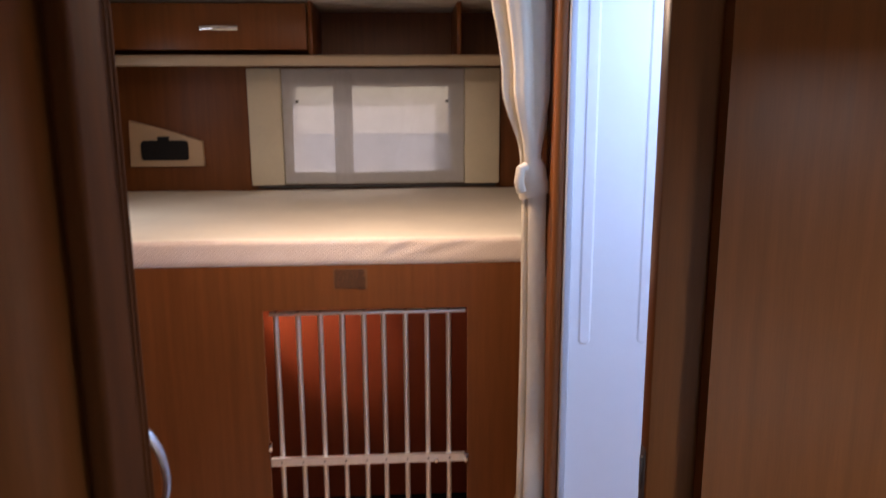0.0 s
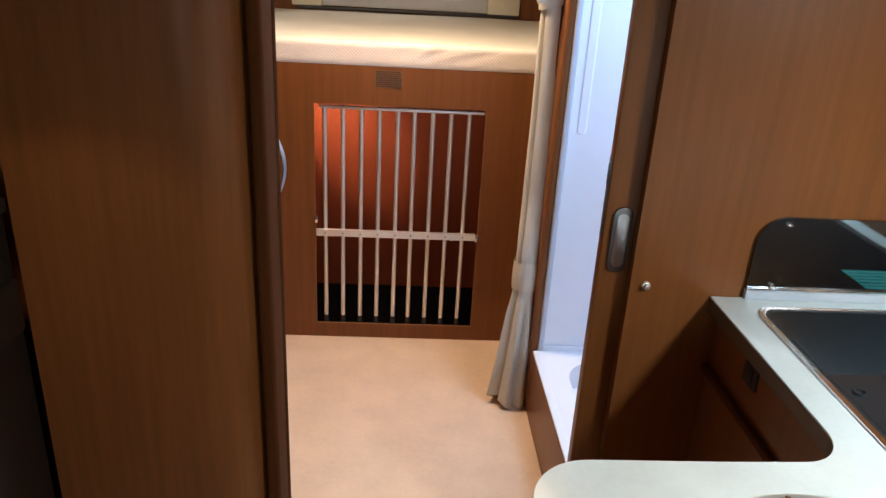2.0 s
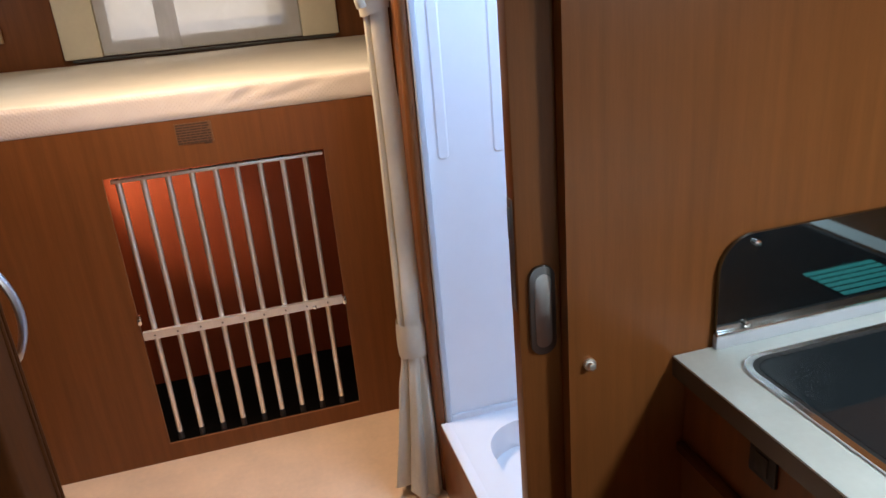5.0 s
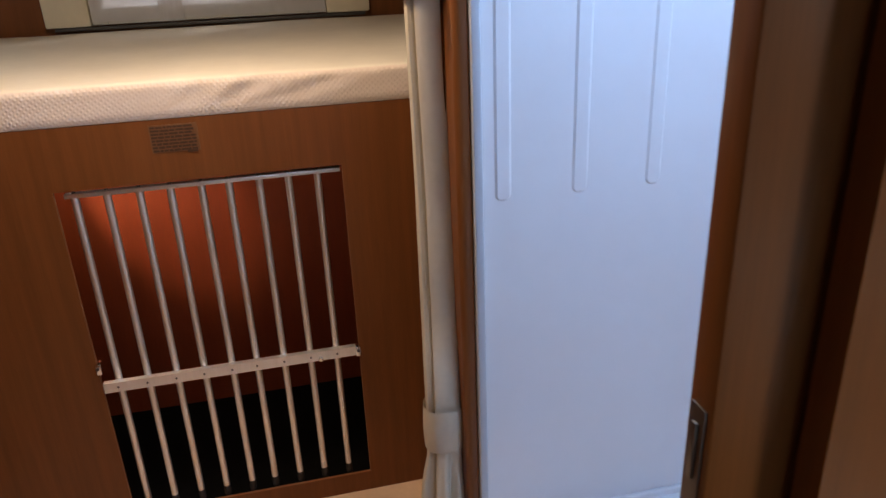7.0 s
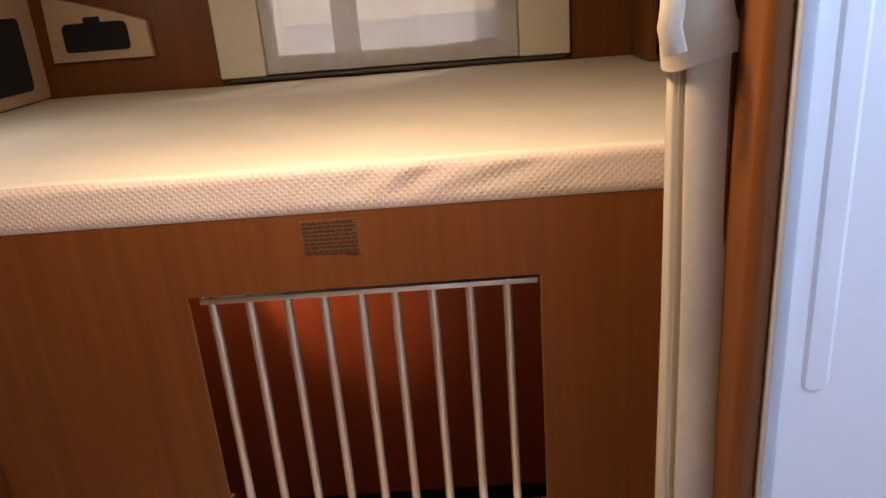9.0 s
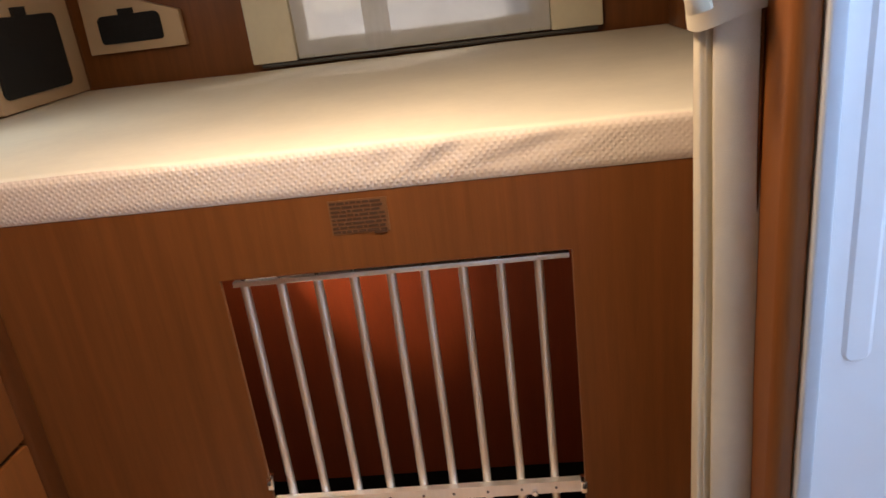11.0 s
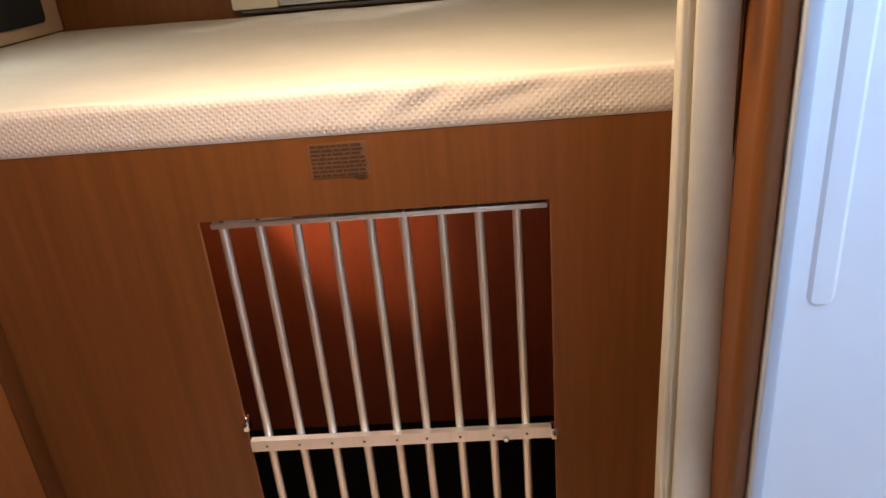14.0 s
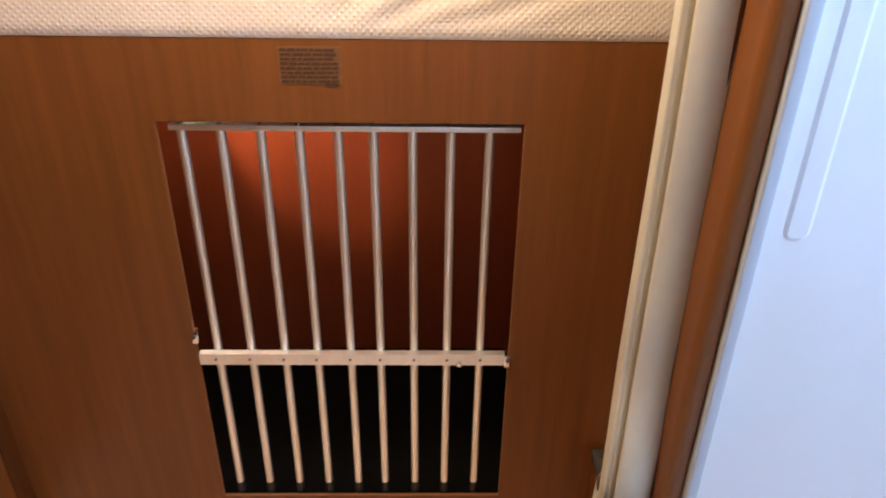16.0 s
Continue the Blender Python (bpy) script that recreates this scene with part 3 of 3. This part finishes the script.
# ---- shower ----
SX, SY = 0.398, 1.880
post = prism("trim_shower_post", rounded(0.374, 0.3995, 1.876, 1.955, (0.014, 0.003, 0.004, 0.004), 6), "z", 0.0, TOP, WOOD)
tagged(post, "reddish wooden post beside the shower opening", "trim", kind="structure")
# shade between curtain and post, put in as a thin dark strip
seal = box("trim_post_shade", 0.3695, 0.3735, 1.940, 1.953, 0.0, TOP, WOOD_DARK, bevel=0.002)
tagged(seal, "dark strip for the shade beside the wooden shower post", "trim", kind="structure")
prof_w = prism("trim_shower_profile", rounded(0.400, 0.4175, 1.866, 1.880, (0.004, 0.004, 0.001, 0.001), 3), "z", 0.236, TOP, WHITE_TRIM)
tagged(prof_w, "grey-white plastic edge profile of the shower", "trim", kind="structure")
shower = thing("shower_cabin", "white moulded plastic shower cabin with ribbed wall", "shower")
box("rear_wall", 0.4000, RIGHT - 0.002, SY, SY + 0.02, 0.02, TOP - 0.001, PLASTIC, shower, bevel=0)
box("side_wall", RIGHT - 0.022, RIGHT - 0.002, 1.112, SY, 0.02, TOP - 0.001, PLASTIC, shower, bevel=0)
box("front_wall", SX + 0.003, RIGHT - 0.022, 1.092, 1.112, 0.02, TOP - 0.001, PLASTIC, shower, bevel=0)


def rib(x):
    """A raised upright rib with a rounded foot."""
    bm = bmesh.new()
    out = rounded(x - 0.0155, x + 0.0155, 0.980, TOP - 0.03, (0.015,) * 4, 8)
    inn = rounded(x - 0.0108, x + 0.0108, 0.9847, TOP - 0.038, (0.006,) * 4, 8)
    a = [bm.verts.new((u, SY, w)) for u, w in out]
    b = [bm.verts.new((u, SY - 0.0028, w)) for u, w in inn]
    for k in range(len(a)):
        bm.faces.new((a[k], a[(k + 1) % len(a)], b[(k + 1) % len(a)], b[k]))
    bm.faces.new(b)
    return put("rib", bm, PLASTIC, shower)


for i in range(4):
    rib(0.457 + 0.1455 * i)
box("wall_lip", 0.418, RIGHT - 0.022, SY - 0.012, SY, 0.205, 0.252, PLASTIC, shower, bevel=0.004)
tray = prism("tray_floor", [(SX + 0.003, 1.112), (RIGHT - 0.022, 1.112), (RIGHT - 0.022, SY), (SX + 0.003, SY)], "z", 0.12, 0.15, PLASTIC, shower)
out = rounded(SX + 0.003, RIGHT - 0.023, 1.113, SY - 0.001, (0.001,) * 4, 10)
inn = rounded(SX + 0.075, RIGHT - 0.06, 1.16, SY - 0.075, (0.12,) * 4, 10)
ring("tray_rim", out, inn, 0.15, 0.236, PLASTIC, shower)
sill = box("sill_board", 0.380, SX + 0.002, 1.112, 1.875, 0.0, 0.232, WOOD, shower, bevel=0.003, label="cherry-wood board below the shower opening")
box("sill_edge", 0.382, SX + 0.010, 1.112, 1.865, 0.2325, 0.238, PLASTIC, shower, bevel=0.0015, label="white plastic edge")

# ---- curtain ----
curtain = thing("curtain", "cream cloth curtain gathered by two tie bands", "curtain")
KNOT, TIE = 1.395, 0.495


def lerp(a, b, f):
    return a + (b - a) * f


def smoothstep(f):
    f = max(0.0, min(1.0, f))
    return f * f * (3 - 2 * f)


def curtain_shape(z):
    """Centre, half width and half depth of the gathered cloth at a height."""
    rows = ((0.02, 0.320, 1.915, 0.066, 0.048), (0.18, 0.329, 1.915, 0.054, 0.042), (TIE - 0.06, 0.342, 1.935, 0.036, 0.034), (TIE + 0.05, 0.343, 1.935, 0.036, 0.035),
            (0.78, 0.356, 1.965, 0.042, 0.038), (1.0, 0.360, 1.975, 0.043, 0.038), (KNOT - 0.06, 0.356, 1.978, 0.041, 0.035), (KNOT + 0.02, 0.332, 1.960, 0.025, 0.026),
            (1.60, 0.323, 1.96, 0.057, 0.034), (1.95, 0.303, 1.96, 0.080, 0.040))
    for a, b in zip(rows, rows[1:]):
        if z <= b[0]:
            f = (z - a[0]) / (b[0] - a[0])
            f = f if z < TIE - 0.06 else smoothstep(f)
            return [lerp(p, q, f) for p, q in zip(a[1:], b[1:])]
    return rows[-1][1:]


def cloth():
    bm = bmesh.new()
    n, m = 200, 120
    net = []
    for j in range(m + 1):
        z = 0.02 + (TOP - 0.04 - 0.02) * j / m
        cx, cy, hx, hy = curtain_shape(z)
        line = []
        for i in range(n):
            a = 2 * math.pi * i / n
            low, high = smoothstep((TIE - 0.02 - z) / 0.16), smoothstep((z - KNOT) / 0.2)
            pleat = max(low, high)
            folds = 0.17 * math.sin(6 * a + 0.4) + 0.09 * math.sin(11 * a + 1.1) + 0.06 * math.sin(3 * a + z)
            sway = 0.05 * math.sin(z * 4.0)
            crease = -0.42 * math.exp(-((math.sin((a - 3.78 - sway) / 2)) / 0.045) ** 2) - 0.13 * math.exp(-((math.sin((a - 3.56 - sway) / 2)) / 0.03) ** 2)
            r = 1 + folds * pleat * (1.35 if low > 0 else 1.0) + 0.03 * math.sin(2 * a + 3 * z) + crease * (1 - 0.5 * pleat)
            hem = 0.035 * math.sin(a * 2 + 0.6) if j == 0 else 0
            line.append(bm.verts.new((cx + hx * r * math.cos(a), cy + hy * r * math.sin(a), z + hem * 0.6)))
        net.append(line)
    for a, b in zip(net, net[1:]):
        for i in range(n):
            bm.faces.new((a[i], a[(i + 1) % n], b[(i + 1) % n], b[i]))
    return put("cloth", bm, FABRIC, curtain, smooth=True)


cloth()


def band(z0, z1, grow, lean):
    bm = bmesh.new()
    n, net = 48, []
    for j in range(9):
        z = lerp(z0, z1, j / 8)
        cx, cy, hx, hy = curtain_shape(z)
        bulge = grow + 0.002 * math.sin(math.pi * j / 8)
        net.append([bm.verts.new((cx + (hx * 1.08 + bulge) * math.cos(2 * math.pi * i / n), cy + (hy * 1.08 + bulge) * math.sin(2 * math.pi * i / n),
                                  z + lean * math.cos(2 * math.pi * i / n) + 0.002 * math.sin(6 * math.pi * i / n))) for i in range(n)])
    for a, b in zip(net, net[1:]):
        for i in range(n):
            bm.faces.new((a[i], a[(i + 1) % n], b[(i + 1) % n], b[i]))
    return put("tie_band", bm, FABRIC, curtain, "cream cloth tie band", smooth=True)


band(TIE - 0.055, TIE + 0.045, 0.003, 0.0)
band(KNOT - 0.055, KNOT + 0.025, 0.003, 0.012)
knot = tube("knot_tail", [(0.318, 1.935, KNOT + 0.015), (0.303, 1.923, KNOT + 0.01), (0.298, 1.919, KNOT - 0.02), (0.305, 1.921, KNOT - 0.045)], 0.012, FABRIC, curtain, flat=0.6)
box("curtain_track", 0.28, 0.34, 1.35, 2.30, TOP - 0.018, TOP, WHITE_TRIM, curtain, bevel=0.002)

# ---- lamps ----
# unseen housing, added to carry the two garage lights
glamp = thing("added_garage_lamp", "unseen lamp added under the bed board to light the garage lining", "lamp")
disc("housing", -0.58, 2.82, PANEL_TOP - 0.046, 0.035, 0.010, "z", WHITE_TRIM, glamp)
lamp = thing("ceiling_lamp", "round warm ceiling lamp above the aisle", "lamp")
disc("housing", -0.10, 1.99, TOP - 0.012, 0.13, 0.022, "z", WHITE_TRIM, lamp)

spot = thing("downlight", "small round downlight in the ceiling by the partition", "lamp")
ring_out = [(-0.62 + 0.04 * math.cos(math.pi * k / 16), 0.43 + 0.04 * math.sin(math.pi * k / 16)) for k in range(32)]
ring_in = [(-0.62 + 0.032 * math.cos(math.pi * k / 16), 0.43 + 0.032 * math.sin(math.pi * k / 16)) for k in range(32)]
ring("bezel", ring_out, ring_in, TOP - 0.012, TOP - 0.0005, CHROME, spot)

kl = thing("kitchen_lamp", "slim lamp above the kitchen worktop", "lamp")
box("housing", 0.90, RIGHT - 0.001, -0.05, 0.29, 1.62, 1.65, WHITE_TRIM, kl, bevel=0.004)

# ---- kitchen ----
CT = 0.87
kitchen = thing("kitchen_unit", "cherry-wood kitchen unit under a pale worktop", "kitchen unit")
outline = [(RIGHT - 0.002, BULK - 0.001), (0.539, BULK - 0.001)]
outline += [(0.539, 0.80), (0.539, 0.62)]
outline += [(0.539 - 0.065 + 0.065 * math.cos(radians(a)), 0.565 + 0.068 * math.sin(radians(a))) for a in range(0, -91, -10)]
outline += [(0.36, 0.494), (0.185, 0.493)]
outline += [(0.185 + 0.085 * math.cos(radians(a)), 0.408 + 0.085 * math.sin(radians(a))) for a in range(100, 181, 10)]
outline += [(0.100, -0.75), (RIGHT - 0.002, -0.75)]
worktop = thing("worktop", "pale grey-green laminate worktop with a curved front", "worktop")
prism("top_sheet", outline, "z", CT - 0.004, CT, COUNTER, worktop, bevel=0.0015)


def shrink(pts, d):
    c = Vector((0.7, 0.3))
    return [tuple(Vector(p) + (c - Vector(p)).normalized() * d) if Vector(p).x < 1.0 and Vector(p).y < BULK - 0.01 else p for p in pts]


prism("edge_band", shrink(outline, 0.0008), "z", CT - 0.032, CT - 0.0042, COUNTER_EDGE, worktop, label="dark edge band")
body = [(RIGHT - 0.003, BULK - 0.002), (0.561, BULK - 0.002), (0.561, 0.62)] + [(0.471 + 0.09 * math.cos(radians(a)), 0.565 + 0.09 * math.sin(radians(a))) for a in range(0, -91, -15)]
body += [(0.205, 0.473)] + [(0.205 + 0.08 * math.cos(radians(a)), 0.393 + 0.08 * math.sin(radians(a))) for a in range(100, 181, 16)] + [(0.125, -0.74), (RIGHT - 0.003, -0.74)]
prism("carcass", body, "z", 0.0, CT - 0.0325, WOOD, kitchen)
box("plinth_rail", 0.549, 0.561, 0.66, BULK - 0.003, 0.705, 0.72, WOOD_DARK, kitchen, bevel=0.002)
socket = thing("switch_plate", "small black switch plate on the kitchen front", "switch")
box("plate", 0.556, 0.561, 0.798, 0.848, 0.778, 0.825, RUBBER, socket, bevel=0.003)
box("rocker", 0.554, 0.556, 0.811, 0.834, 0.787, 0.816, DARK, socket, bevel=0.001)

hob = thing("glass_cover", "flat black glass cover set in the worktop", "sink cover")
o = rounded(0.600, 1.072, 0.40, 0.952, (0.045,) * 4, 10)
i1 = rounded(0.610, 1.062, 0.41, 0.942, (0.037,) * 4, 10)
i2 = rounded(0.618, 1.054, 0.418, 0.934, (0.030,) * 4, 10)
ring("steel_rim", o, i1, CT, CT + 0.004, CHROME, hob, "bright steel rim")
ring("seal", i1, i2, CT, CT + 0.0025, RUBBER, hob, "black seal")
prism("glass", i2, "z", CT + 0.0002, CT + 0.003, BLACK_GLASS, hob)
ring("finger_hole", [(0.642 + 0.010 * math.cos(2 * math.pi * k / 24), 0.660 + 0.010 * math.sin(2 * math.pi * k / 24)) for k in range(24)],
     [(0.642 + 0.008 * math.cos(2 * math.pi * k / 24), 0.660 + 0.008 * math.sin(2 * math.pi * k / 24)) for k in range(24)], CT + 0.003, CT + 0.0055, RUBBER, hob)

splash = thing("glass_splashback", "low upright black glass splashback on a steel strip", "splashback")
prism("glass", rounded(0.603, RIGHT - 0.004, 0.892, 1.040, (0.002, 0.002, 0.002, 0.055), 10), "y", BULK - 0.004, BULK - 0.010, MIRROR_GLASS, splash)
box("base_strip", 0.602, RIGHT - 0.004, BULK - 0.014, BULK - 0.003, CT, 0.892, WHITE_TRIM, splash, bevel=0.002, label="pale metal base strip")
box("seal_strip", 0.602, RIGHT - 0.004, BULK - 0.016, BULK - 0.010, 0.890, 0.896, CHROME, splash, bevel=0.001)
for x, z in ((0.650, 0.902), (0.658, 1.026), (0.95, 0.902), (0.95, 1.026)):
    disc("screw", x, BULK - 0.013, z, 0.005, 0.006, "y", CHROME, splash, bevel=0.001, n=12)

cloth_t = thing("teal_sticker", "teal striped notice lying on the black glass", "notice")
for k in range(6):
    y = 0.835 + 0.0165 * k
    box("stripe", 0.885, 1.03, y, y + 0.0125, CT + 0.0031, CT + 0.0036, TEAL, cloth_t, bevel=0)

basin = thing("round_sink", "round steel sink rim in the worktop", "sink")
RX, RY, RR = 0.42, 0.215, 0.212
circ = lambda r: [(RX + r * math.cos(2 * math.pi * k / 64), RY + r * math.sin(2 * math.pi * k / 64)) for k in range(64)]
ring("rim", circ(RR), circ(RR - 0.022), CT, CT + 0.006, ALU, basin)
ring("inner_rim", circ(RR - 0.022), circ(RR - 0.034), CT, CT + 0.004, RUBBER, basin)
prism("glass_lid", circ(RR - 0.034), "z", CT + 0.0005, CT + 0.004, BLACK_GLASS, basin)
disc("rim_screw", RX - 0.012, RY + RR - 0.011, CT + 0.0075, 0.0045, 0.004, "z", CHROME, basin, bevel=0.0008, n=12)

# dark unit along the far side of the aisle
unit = thing("dark_unit", "dark brown low unit beside the partition", "cabinet")
box("body", LEFT, -0.748, -0.6, 0.929, 0.0, 1.02, DARK, unit, bevel=0.004)
box("top_board", LEFT, -0.738, -0.6, 0.929, 1.0205, 1.045, DARK, unit, bevel=0.004)
box("drawer", -0.7475, -0.738, -0.2, 0.92, 0.80, 0.90, DARK, unit, bevel=0.004)
